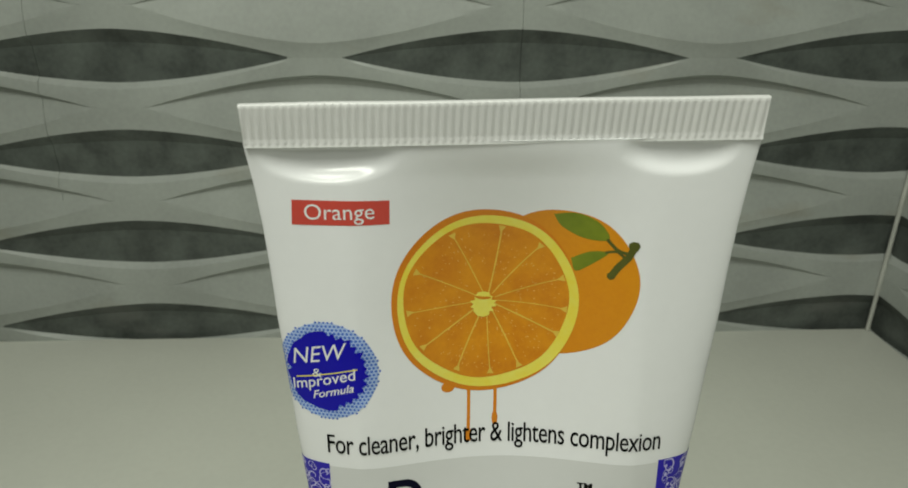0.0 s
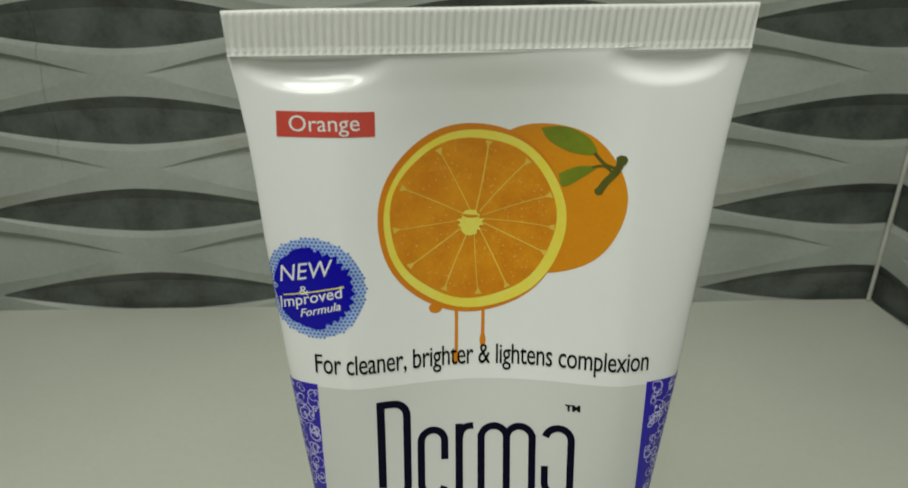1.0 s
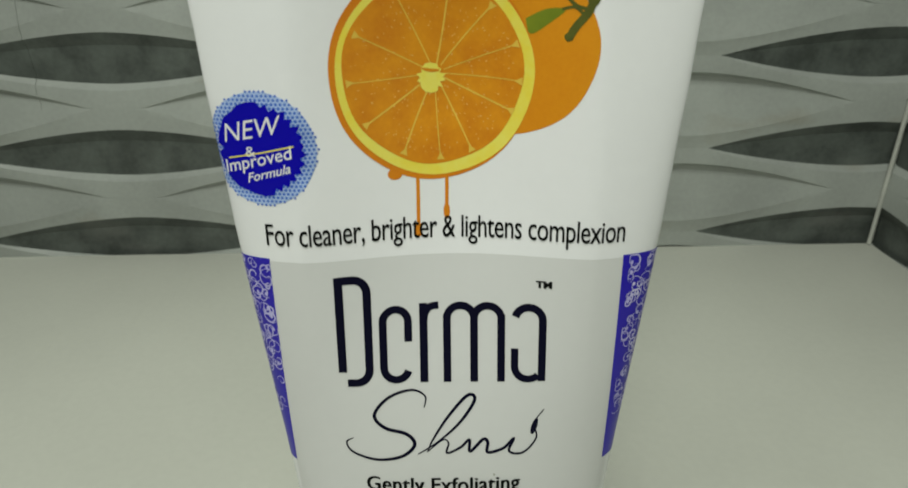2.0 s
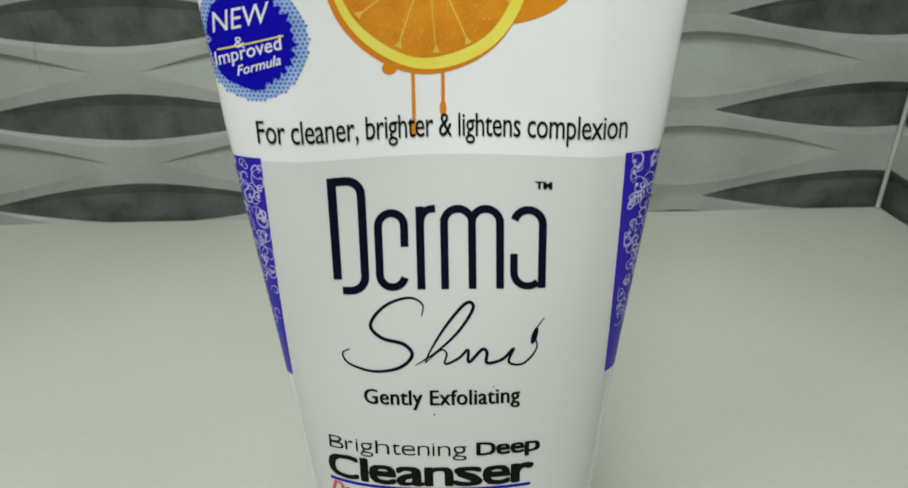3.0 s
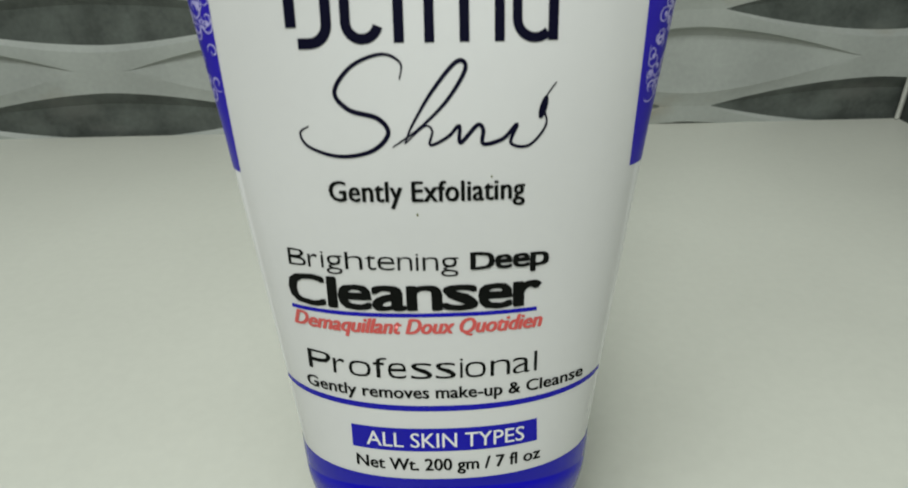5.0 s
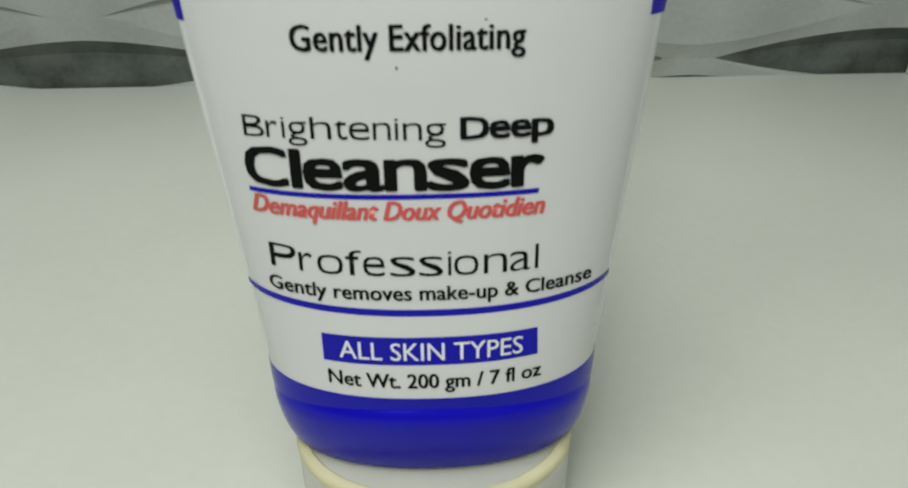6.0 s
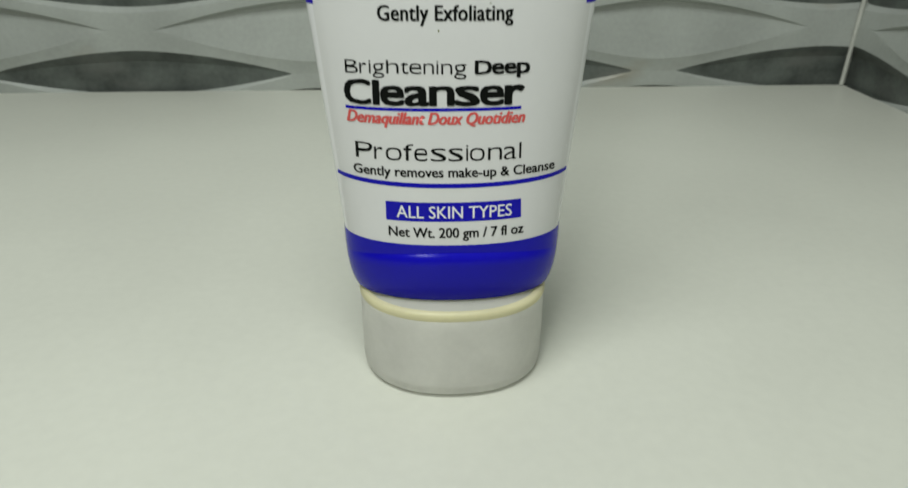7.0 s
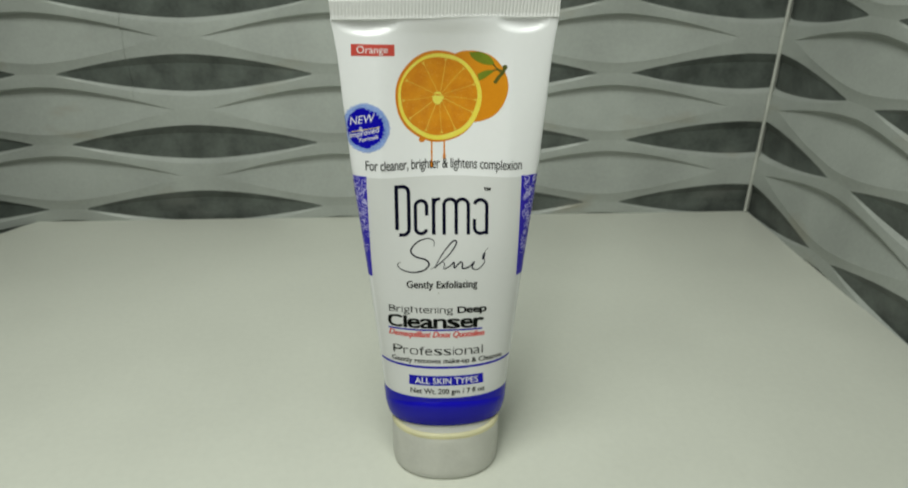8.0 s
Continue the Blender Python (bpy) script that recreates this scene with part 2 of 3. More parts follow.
COLUMN = -0.1700
COURSES = [(-0.37, 0.02, -1, 3), (0.02, SIDE + 0.005, -1, 3)]
COURSES += [(x, min(x + 0.246, SIDE + 0.010), 2, 6) for x in (-0.455, -0.209, 0.037)]
COURSES += [(x, min(x + 0.246, SIDE + 0.016), 8, 6) for x in (-0.455, -0.209, 0.037)]
tiled_wall("wall_north", "wall of grey wavy relief tiles with dark leaf-shaped hollows", Matrix.Translation((0, BACK, 0)), COURSES, COLUMN, -0.08)
SIDE_COURSES = [(-BACK, 0.06, -1, 3), (0.06, 0.50, -1, 3)]
SIDE_COURSES += [(x, x + 0.246, 2, 6) for x in (-BACK, -BACK + 0.246, -BACK + 0.492)]
SIDE_COURSES += [(x, x + 0.246, 8, 6) for x in (-BACK, -BACK + 0.246, -BACK + 0.492)]
tiled_wall("wall_east", "side wall of grey wavy relief tiles with dark leaf-shaped hollows",
           Matrix.Translation((SIDE, 0, 0)) @ pose(0, 0, 0, 0, LEAN, 0) @ pose(0, 0, 0, 0, 0, -90), SIDE_COURSES, -0.2640, -0.08)


def corner_grout():
    bm = bmesh.new()
    cy = BACK - 0.0062
    ring = []
    for k in range(90):
        z = 0.0005 + k * 0.0075
        r = 0.0012 + 0.0002 * noise.noise((0, 0, z * 60))
        cx = SIDE - 0.0062 + math.tan(radians(LEAN)) * z
        before = ring
        ring = [bm.verts.new((cx - r * math.cos(t), cy - r * math.sin(t), z)) for t in (radians(-45 + 36 * i) for i in range(6))]
        ring.append(bm.verts.new((cx + 0.0072, BACK + 0.001, z)))
        if k:
            for i in range(7):
                bm.faces.new((before[i], before[(i + 1) % 7], ring[(i + 1) % 7], ring[i]))
    bmesh.ops.recalc_face_normals(bm, faces=bm.faces)
    return bm


tagged(link_mesh("trim", corner_grout(), GROUT, smooth=60), "thin white grout bead in the tiled corner", "grout", kind="structure")

# ---- the tube ----
HALF, DEPTH, EXPO = 0.025, 0.0146, 2.255
LOW, FOOT, NECK, TOP, WIDE = 0.0375, 0.0227, 0.1782, 0.1840, 0.0379


def section(z):
    """Half width and half depth of the tube at a height."""
    s = min(max((z - LOW) / (NECK - LOW), 0.0), 1.0)
    a = HALF + (WIDE - HALF) * s
    a += 0.001 * float(np.interp(z, (0.09, 0.115, 0.129, 0.140, 0.150, 0.158, 0.165, 0.172, 0.1765, NECK), (0, 0.3, 0.4, 0.1, 0, -0.35, -0.5, -0.38, -0.1, 0)))
    b = 0.001 + (DEPTH - 0.001) * (1 - s) ** 1.07
    if z < 0.035:
        k = (0.035 - z) / (0.035 - FOOT + 0.001)
        shrink = 0.0034 * (1 - math.sqrt(max(0.0, 1 - min(k, 1.0) ** 2)))
        a, b = a - shrink, b - shrink
    return a, b


SAG_Z = (0.080, 0.09, 0.10, 0.115, 0.128, 0.14, 0.151, 0.163, 0.172, 0.1782, 0.19)
SAG_D = (0, 0.0003, 0.0013, 0.0034, 0.0048, 0.0053, 0.0054, 0.0043, 0.0022, 0.0002, 0)


def sag(x, z):
    """How far the squeezed middle of the tube is pushed in, on a smooth curve over its height."""
    if not SAG_Z[0] < z < NECK or abs(x) > 0.023:
        return 0.0
    k = max(i for i in range(len(SAG_Z) - 1) if SAG_Z[i] <= z)
    slope = []
    for q in (k, k + 1):
        lo, hi = max(q - 1, 0), min(q + 1, len(SAG_Z) - 1)
        slope.append((SAG_D[hi] - SAG_D[lo]) / (SAG_Z[hi] - SAG_Z[lo]))
    w = SAG_Z[k + 1] - SAG_Z[k]
    t = (z - SAG_Z[k]) / w
    d = SAG_D[k] * (1 + 2 * t) * (1 - t) ** 2 + slope[0] * w * t * (1 - t) ** 2 + SAG_D[k + 1] * t * t * (3 - 2 * t) + slope[1] * w * t * t * (t - 1)
    return d * (1 - (x / 0.023) ** 2) ** 1.5


def on_tube(x, z, off=0.0):
    """A place on the front of the tube, off metres proud of it."""
    a, b = section(z)
    u = min(abs(x) / a, 0.9995)
    y = -b * (1 - u ** EXPO) ** (1 / EXPO)
    nx = math.copysign(u ** (EXPO - 1) / a, x)
    ny = -((-y / b) ** (EXPO - 1)) / b
    k = off / math.hypot(nx, ny)
    return Vector((x + nx * k, y + ny * k + sag(x, z), z))


def girth(z, steps=120):
    a, b = section(z)
    pts = []
    for i in range(steps + 1):
        t = -math.pi / 2 + math.pi * 1.25 * i / steps
        c, s = math.sin(t + math.pi / 2), math.cos(t + math.pi / 2)
        pts.append((a * math.copysign(abs(c) ** (2 / EXPO), c), -b * math.copysign(abs(s) ** (2 / EXPO), s)))
    run = [0.0]
    for p, q in zip(pts, pts[1:]):
        run.append(run[-1] + math.dist(p, q))
    return pts, run


GIRTHS = {}


def round_tube(s, z, off=0.0):
    """A place on the tube by the way s round it from the middle of the front, past its edge if need be."""
    key = round(z, 4)
    if key not in GIRTHS:
        GIRTHS[key] = girth(key)
    pts, run = GIRTHS[key]
    w = abs(s)
    i = max(1, min(len(run) - 1, int(np.searchsorted(run, w))))
    k = (w - run[i - 1]) / (run[i] - run[i - 1])
    p, q = pts[i - 1], pts[i]
    dx, dy = q[0] - p[0], q[1] - p[1]
    d = math.hypot(dx, dy)
    x, y = p[0] + dx * k + dy / d * off, p[1] + dy * k - dx / d * off
    return Vector((math.copysign(1, s) * x, y + sag(x, z), z))


tube = tagged(new("cosmetic_tube"), "white plastic cleanser tube with orange print standing on its cap", "tube")
tube.matrix_world = pose(0, 0, 0.0002, -1.03, -0.15, -0.83)


def rings_mesh(levels, steps=144, closed=True):
    """A skin through superelliptic rings given as (z, half width, half depth)."""
    bm = bmesh.new()
    rings = []
    for z, a, b in levels:
        ring = []
        for i in range(steps):
            t = 2 * math.pi * i / steps
            c, s = math.cos(t), math.sin(t)
            ring.append(bm.verts.new((a * math.copysign(abs(c) ** (2 / EXPO), c), b * math.copysign(abs(s) ** (2 / EXPO), s), z)))
        rings.append(ring)
    for p, q in zip(rings, rings[1:]):
        for i in range(steps):
            face = bm.faces.new((p[i], p[(i + 1) % steps], q[(i + 1) % steps], q[i]))
            face.smooth = True
    if closed:
        bm.faces.new(rings[0][::-1])
        bm.faces.new(rings[-1])
    bmesh.ops.recalc_face_normals(bm, faces=bm.faces)
    return bm


SKEW = 0.0135                       # the end was sealed a little askew
BODY = [FOOT + 0.0004 * i for i in range(20)]
BODY += [BODY[-1] + (0.166 - BODY[-1]) * (i + 1) / 110 for i in range(110)]
BODY += [0.166 + (NECK - 0.166) * (i + 1) / 32 for i in range(32)]
skin = rings_mesh([(z, *section(z)) for z in BODY], 240)
for v in skin.verts:
    v.co.y += sag(v.co.x, v.co.z)
    # the pinched hollows under both ends of the seal
    if v.co.z > 0.167:
        mid, wide, tall = (-0.0255, 0.0110, 0.0046) if v.co.x < 0 else (0.0258, 0.0092, 0.0038)
        q = ((v.co.x - mid) / wide) ** 2 + ((v.co.z - NECK + 0.0016) / tall) ** 2
        if q < 1:
            k = 1 - q
            v.co.y += 0.00125 * k * k * (3 - 2 * k) * min(1.0, (NECK - v.co.z) / 0.0012 + 0.25)
    v.co.z += SKEW * v.co.x * min(1.0, max(0.0, (v.co.z - 0.166) / (NECK - 0.166)))
part("body", skin, PLASTIC, tube, "glossy white tapering tube body", 50)


def seal_mesh():
    """The flat crimped end, with upright ribs on both faces and a row of beads below them."""
    bm = bmesh.new()
    ribs, cols = 66, []
    n = ribs * 4
    for i in range(n + 1):
        x = -WIDE + 2 * WIDE * i / n
        rib = 0.00016 * math.sin(2 * math.pi * i / 4)
        bend = 0.0010 * math.sin(3.0 * x / WIDE) * 0.3
        lift = 0.00015 * noise.noise((x * 60, 3.1, 0))
        col = []
        for z, t, k in ((NECK - 0.0004, 0.00098, 0), (NECK + 0.0001, 0.00084, 0.2), (NECK + 0.00035, 0.00086, 1.1),
                        (NECK + 0.0006, 0.00076, 0.15), (NECK + 0.0009, 0.00078, 1), (TOP - 0.0008, 0.00078, 1), (TOP - 0.0003, 0.00082, 0.2),
                        (TOP + lift, 0.0006, 0)):
            col.append((x * (0.991 + 0.009 * (z - NECK) / (TOP - NECK)), -t - rib * k + bend, z + SKEW * x))
        back = [(cx, 2 * bend - cy, cz) for cx, cy, cz in reversed(col)]
        cols.append([bm.verts.new(p) for p in col + back])
    m = len(cols[0])
    for p, q in zip(cols, cols[1:]):
        for j in range(m):
            face = bm.faces.new((p[j], q[j], q[(j + 1) % m], p[(j + 1) % m]))
            face.smooth = True
    bm.faces.new(cols[0])
    bm.faces.new(cols[-1][::-1])
    bmesh.ops.recalc_face_normals(bm, faces=bm.faces)
    return bm


part("crimped_seal", seal_mesh(), SEAL, tube, "ribbed crimped flat white end seal", 60)

CAPH = 0.0222
cap = part("cap", rings_mesh([(0.0014, 0.0204, 0.0174), (0.0030, 0.0210, 0.0180), (CAPH - 0.0010, 0.0214, 0.0182), (CAPH - 0.0002, 0.0215, 0.0183),
                              (CAPH - 0.0001, 0.0221, 0.0189), (CAPH - 0.0008, 0.0224, 0.0192), (0.018, 0.0223, 0.0192), (0.010, 0.0223, 0.0193),
                              (0.003, 0.0222, 0.0192), (0.0010, 0.0219, 0.0190), (0.0003, 0.0214, 0.0185), (0.0, 0.0208, 0.0178)]),
           CAP, tube, "frosted translucent oval flip cap", 50)
part("cap_rim", rings_mesh([(CAPH - 0.0017, 0.02240, 0.01922), (CAPH - 0.0010, 0.02246, 0.01928), (CAPH - 0.0003, 0.02236, 0.01918), (CAPH + 0.0002, 0.0219, 0.0187),
                            (CAPH + 0.0003, 0.0211, 0.0179), (CAPH - 0.0001, 0.0207, 0.0175)], closed=False), RIM, cap, "yellowed upper rim of the frosted cap", 50)
part("neck", rings_mesh([(0.0016, 0.0105, 0.0105), (0.0100, 0.0108, 0.0108), (0.0102, 0.0116, 0.0116), (0.0108, 0.0116, 0.0116), (0.0110, 0.0108, 0.0108),
                         (0.0150, 0.0109, 0.0109), (0.0152, 0.0117, 0.0117), (0.0158, 0.0117, 0.0117), (0.0160, 0.0110, 0.0110), (CAPH - 0.0014, 0.0112, 0.0112)]),
            CAP_IN, tube, "milky threaded neck inside the cap", 40)
part("shoulder", rings_mesh([(CAPH - 0.0014, 0.0205, 0.0174), (CAPH - 0.0005, 0.0208, 0.0176), (CAPH - 0.0001, 0.0204, 0.0168), (CAPH + 0.0003, 0.0205, 0.0128), (FOOT - 0.0002, 0.0217, 0.0118),
                             (FOOT + 0.0003, 0.0222, 0.0122)]), CAP_IN, tube, "milky shoulder above the cap", 50)

# ---- the print on the tube ----


def flat(*outlines):
    """Filled outlines in the plane of the print; x across, y up."""
    bm = bmesh.new()
    for pts in outlines:
        bm.faces.new([bm.verts.new((x, y, 0)) for x, y in pts])
    return bm


def ribbon(path, width, taper=False):
    """A stroke of a given width along a path."""
    bm = bmesh.new()
    stroke(bm, path, width, taper)
    return bm


def stroke(bm, path, width, taper=False):
    n = len(path)
    left, right = [], []
    for i, (x, y) in enumerate(path):
        p, q = path[max(i - 1, 0)], path[min(i + 1, n - 1)]
        dx, dy = q[0] - p[0], q[1] - p[1]
        d = math.hypot(dx, dy) or 1
        w = width / 2
        if taper:
            w *= 0.25 + 0.75 * math.sin(math.pi * (i + 0.5) / n)
        left.append(bm.verts.new((x - dy / d * w, y + dx / d * w, 0)))
        right.append(bm.verts.new((x + dy / d * w, y - dx / d * w, 0)))
    for i in range(n - 1):
        bm.faces.new((left[i], right[i], right[i + 1], left[i + 1]))


def smooth_path(points, steps=8):
    """A smooth curve through points."""
    out = []
    for i in range(len(points) - 1):
        p0, p1, p2, p3 = (Vector(points[max(0, min(len(points) - 1, i + k))]) for k in (-1, 0, 1, 2))
        for j in range(steps):
            t = j / steps
            v = 0.5 * (2 * p1 + (p2 - p0) * t + (2 * p0 - 5 * p1 + 4 * p2 - p3) * t * t + (3 * p1 - p0 - 3 * p2 + p3) * t ** 3)
            out.append((v.x, v.y))
    return out + [tuple(points[-1])]


def oval(cx, cy, rx, ry, n=64, wob=0.0):
    return [(cx + rx * (1 + wob * math.sin(7 * t + 1) + wob * math.sin(3 * t)) * math.cos(t), cy + ry * (1 + wob * math.sin(7 * t + 1) + wob * math.sin(3 * t)) * math.sin(t))
            for t in (2 * math.pi * i / n for i in range(n))]


def printed(name, bm, material, off, label="", parent=None, wrap=on_tube):
    """Lays a flat drawing in millimetres on the skin of the tube."""
    bmesh.ops.triangulate(bm, faces=bm.faces)
    xs = [v.co.x for v in bm.verts]
    ys = [v.co.y for v in bm.verts]
    x = math.floor(min(xs)) + 1.0
    while x < max(xs):
        bmesh.ops.bisect_plane(bm, geom=bm.verts[:] + bm.edges[:] + bm.faces[:], plane_co=(x, 0, 0), plane_no=(1, 0, 0))
        x += 1.0
    y = math.floor(min(ys)) + 1.5
    while y < max(ys):
        bmesh.ops.bisect_plane(bm, geom=bm.verts[:] + bm.edges[:] + bm.faces[:], plane_co=(0, y, 0), plane_no=(0, 1, 0))
        y += 1.5
    for v in bm.verts:
        v.co = wrap(v.co.x / 1000, v.co.y / 1000, (off + v.co.z) / 1000)
    bmesh.ops.dissolve_degenerate(bm, edges=bm.edges[:], dist=2e-6)
    bm.normal_update()
    for face in bm.faces:
        face.smooth = True
        c = face.calc_center_median()
        a, b = section(c.z)
        if face.normal.x * c.x / a ** 2 + face.normal.y * (c.y - sag(c.x, c.z)) / b ** 2 < 0:
            face.normal_flip()
    return part(name, bm, material, parent or tube, label)


def letters(text, bold=0.0, slant=0.0, gap=1.0):
    """The outlines of a line of writing as a mesh, one unit high capitals."""
    data = bpy.data.curves.new("writing", "FONT")
    data.body, data.offset, data.shear, data.space_character, data.resolution_u = text, bold, slant, gap, 3
    ob = new("writing", data)
    bpy.context.view_layer.update()
    me = bpy.data.meshes.new_from_object(ob.evaluated_get(bpy.context.evaluated_depsgraph_get()))
    bm = bmesh.new()
    bm.from_mesh(me)
    bmesh.ops.delete(bm, geom=[v for v in bm.verts if not -0.5 < v.co.y < 1.3], context="VERTS")
    bpy.data.objects.remove(ob)
    bpy.data.meshes.remove(me)
    bpy.data.curves.remove(data)
    return bm


CAPITAL = letters("H")
HIGH = max(v.co.y for v in CAPITAL.verts)
CAPITAL.free()
SMALL = letters("x")
MIDDLE = max(v.co.y for v in SMALL.verts) / HIGH
SMALL.free()


def write(name, text, x0, x1, base, high, material, off, label, bold=0.0, slant=0.0, gap=1.0, rise=lambda u: 0.0, wrap=on_tube, tall=1.0, fat=0.0):
    """Writing from x0 to x1 on a base line, with capitals of a given height, in millimetres."""
    bm = letters(text, bold, slant, gap)
    xs = [v.co.x for v in bm.verts]
    lo, hi = min(xs), max(xs)
    for v in bm.verts:
        u = (v.co.x - lo) / (hi - lo)
        h = v.co.y / HIGH
        if tall > 1 and h > 0:
            # a taller small alphabet
            h = h * tall if h < MIDDLE else MIDDLE * tall + (h - MIDDLE) * (1.02 - MIDDLE * tall) / (1.02 - MIDDLE)
        v.co = (x0 + (x1 - x0) * u, base + rise(u) + h * high, 0)
    if fat:
        # heavier strokes: the same line pressed again, a little beside itself
        plain = list(bm.faces)
        for layer, (dx, dy) in enumerate(((-fat, 0.3 * fat), (fat, -0.3 * fat), (0.5 * fat, 0.5 * fat))):
            for v in bmesh.ops.duplicate(bm, geom=plain)["geom"]:
                if isinstance(v, bmesh.types.BMVert):
                    v.co += Vector((dx, dy, 0.012 * (layer + 1)))
    return printed(name, bm, material, off, label, wrap=wrap)


def write_wide(name, text, spans, x0, x1, base, high, material, off, label, bold=0.0, rise=lambda u: 0.0, tall=1.18, fat=0.0, square=0.78):
    """Writing in a wide, squarish hand: each letter takes its own share of the line, and round letters are squared."""
    bm = bmesh.new()
    whole = spans[-1][1] - spans[0][0]
    for ch, (a, b) in zip(text, spans):
        one = letters(ch, bold)
        xs = [v.co.x for v in one.verts]
        lo, hi = min(xs), max(xs)
        for v in one.verts:
            u, h = 2 * (v.co.x - lo) / (hi - lo) - 1, v.co.y / HIGH
            tops = 1.0 if ch.isupper() else MIDDLE
            if ch in "BCDPoeasgnhp":
                u = math.copysign(abs(u) ** square, u)
                if 0 < h < tops:
                    w = 2 * h / tops - 1
                    h = tops * (math.copysign(abs(w) ** square, w) + 1) / 2
            if h > 0 and not ch.isupper():
                h = h * tall if h < MIDDLE else MIDDLE * tall + (h - MIDDLE) * (1.02 - MIDDLE * tall) / (1.02 - MIDDLE)
            x = (a + (b - a) * (u + 1) / 2 - spans[0][0]) / whole
            v.co = (x0 + (x1 - x0) * x, base + rise(x) + h * high, 0)
        me = bpy.data.meshes.new("letter")
        one.to_mesh(me)
        one.free()
        bm.from_mesh(me)
        bpy.data.meshes.remove(me)
    if fat:
        plain = list(bm.faces)
        for layer, (dx, dy) in enumerate(((-fat, 0.3 * fat), (fat, -0.3 * fat), (0.4 * fat, 0.5 * fat), (-0.4 * fat, -0.4 * fat))):
            for v in bmesh.ops.duplicate(bm, geom=plain)["geom"]:
                if isinstance(v, bmesh.types.BMVert):
                    v.co += Vector((dx, dy, 0.012 * (layer + 1)))
    return printed(name, bm, material, off, label)


# the upper picture
printed("red_box", flat([(-31.55, 165.8), (-17.05, 165.6), (-16.95, 169.3), (-31.35, 169.6)]), RED, 0.05, "red printed box")
write("lettering", "Orange", -29.6, -19.2, 166.6, 2.35, WHITE, 0.10, "white word in the red box")
printed("whole_orange", flat(oval(8.9, 155.1, 12.45, 12.2, 72, 0.006)), PEEL_FAR, 0.04, "printed whole orange")
printed("leaf", flat(smooth_path([(8.0, 166.5), (11.6, 166.8), (15.0, 165.3), (16.4, 162.8), (12.8, 162.8), (9.4, 164.5), (8.0, 166.5)], 5)[:-1]), LEAF, 0.07, "printed green leaf")
printed("leaf", flat(smooth_path([(11.0, 159.4), (13.8, 160.7), (16.4, 160.7), (14.7, 159.1), (11.8, 157.3), (11.0, 159.4)], 5)[:-1]), LEAF, 0.07, "printed green leaf")
twig = ribbon(smooth_path([(16.1, 162.9), (17.8, 161.2), (19.7, 160.7)], 5), 0.5)
stroke(twig, smooth_path([(15.9, 160.7), (17.6, 161.0), (18.7, 160.2)], 5), 0.4)
stroke(twig, smooth_path([(20.1, 162.1), (19.5, 160.4), (17.9, 158.4), (17.0, 156.8)], 6), 1.1)
for cx, cy, r in ((20.1, 162.0, 0.85), (17.0, 157.0, 0.62)):
    twig.faces.new([twig.verts.new((px, py, 0.01)) for px, py in oval(cx, cy, r, r * 0.95, 14, 0.05)])
printed("stem", twig, STEM, 0.09, "printed olive twig")
CX, CY = -2.2, 151.7
printed("orange_peel", flat(oval(CX - 0.15, CY - 0.1, 14.85, 15.65, 96, 0.004)), PEEL, 0.06, "printed rim of orange peel")
printed("pith", flat(oval(CX + 0.3, CY - 0.25, 14.4, 14.8, 96, 0.004)), PITH, 0.09, "printed yellow pith ring")
printed("pulp", flat(oval(CX, CY, 13.15, 13.3, 96, 0.008)), PULP, 0.12, "printed orange pulp")
random.seed(4)
for deg in (-3, 20, 52, 77, 114, 153, 187, 217, 245, 271, 297, 333):
    a = radians(deg)
    vein = bmesh.new()
    b = a + random.uniform(-0.06, 0.06)
    pts = [(CX + 0.2 + r * math.cos(a + (b - a) * r / 12), CY + r * math.sin(a + (b - a) * r / 12)) for r in (1.4, 4, 7, 10, 12.8)]
    stroke(vein, pts, random.uniform(0.14, 0.26))
    end = pts[-1]
    vein.faces.new([vein.verts.new((end[0] + 0.05 * math.cos(a) + w * math.sin(a), end[1] + 0.05 * math.sin(a) - w * math.cos(a), 0)) for w in (-0.6, 0.6)]
                    + [vein.verts.new((end[0] - 1.1 * math.cos(a), end[1] - 1.1 * math.sin(a), 0))])
    printed("vein", vein, VEIN, 0.15, "printed pale segment line")
flecks = bmesh.new()
for i in range(330):
    a, r = random.uniform(0, 2 * math.pi), 12.2 * math.sqrt(random.uniform(0.04, 0.97))
    x, y, w = CX + r * math.cos(a), CY + r * math.sin(a), random.uniform(0.06, 0.20)
    stroke(flecks, [(x - w * 0.8 * math.cos(a), y - w * 0.8 * math.sin(a)), (x, y), (x + w * 0.8 * math.cos(a), y + w * 0.8 * math.sin(a))], w, True)
printed("flecks", flecks, FLECK, 0.14, "printed juice flecks")
star = []
for i in range(28):
    t = 2 * math.pi * i / 28
    r = (2.05 if i % 2 else 1.55) + random.uniform(-0.2, 0.25)
    star.append((-2.5 + r * math.cos(t), 151.1 + r * 1.05 * math.sin(t)))
printed("core", flat(star), PITH, 0.18, "printed yellow core")
printed("core_hollow", ribbon(smooth_path([(-3.9, 152.4), (-2.7, 152.1), (-1.3, 152.1)], 4), 0.5, True), PULP, 0.21)
printed("drip", flat(oval(-8.3, 136.9, 1.1, 0.9, 24)), PEEL, 0.05, "printed juice drop")
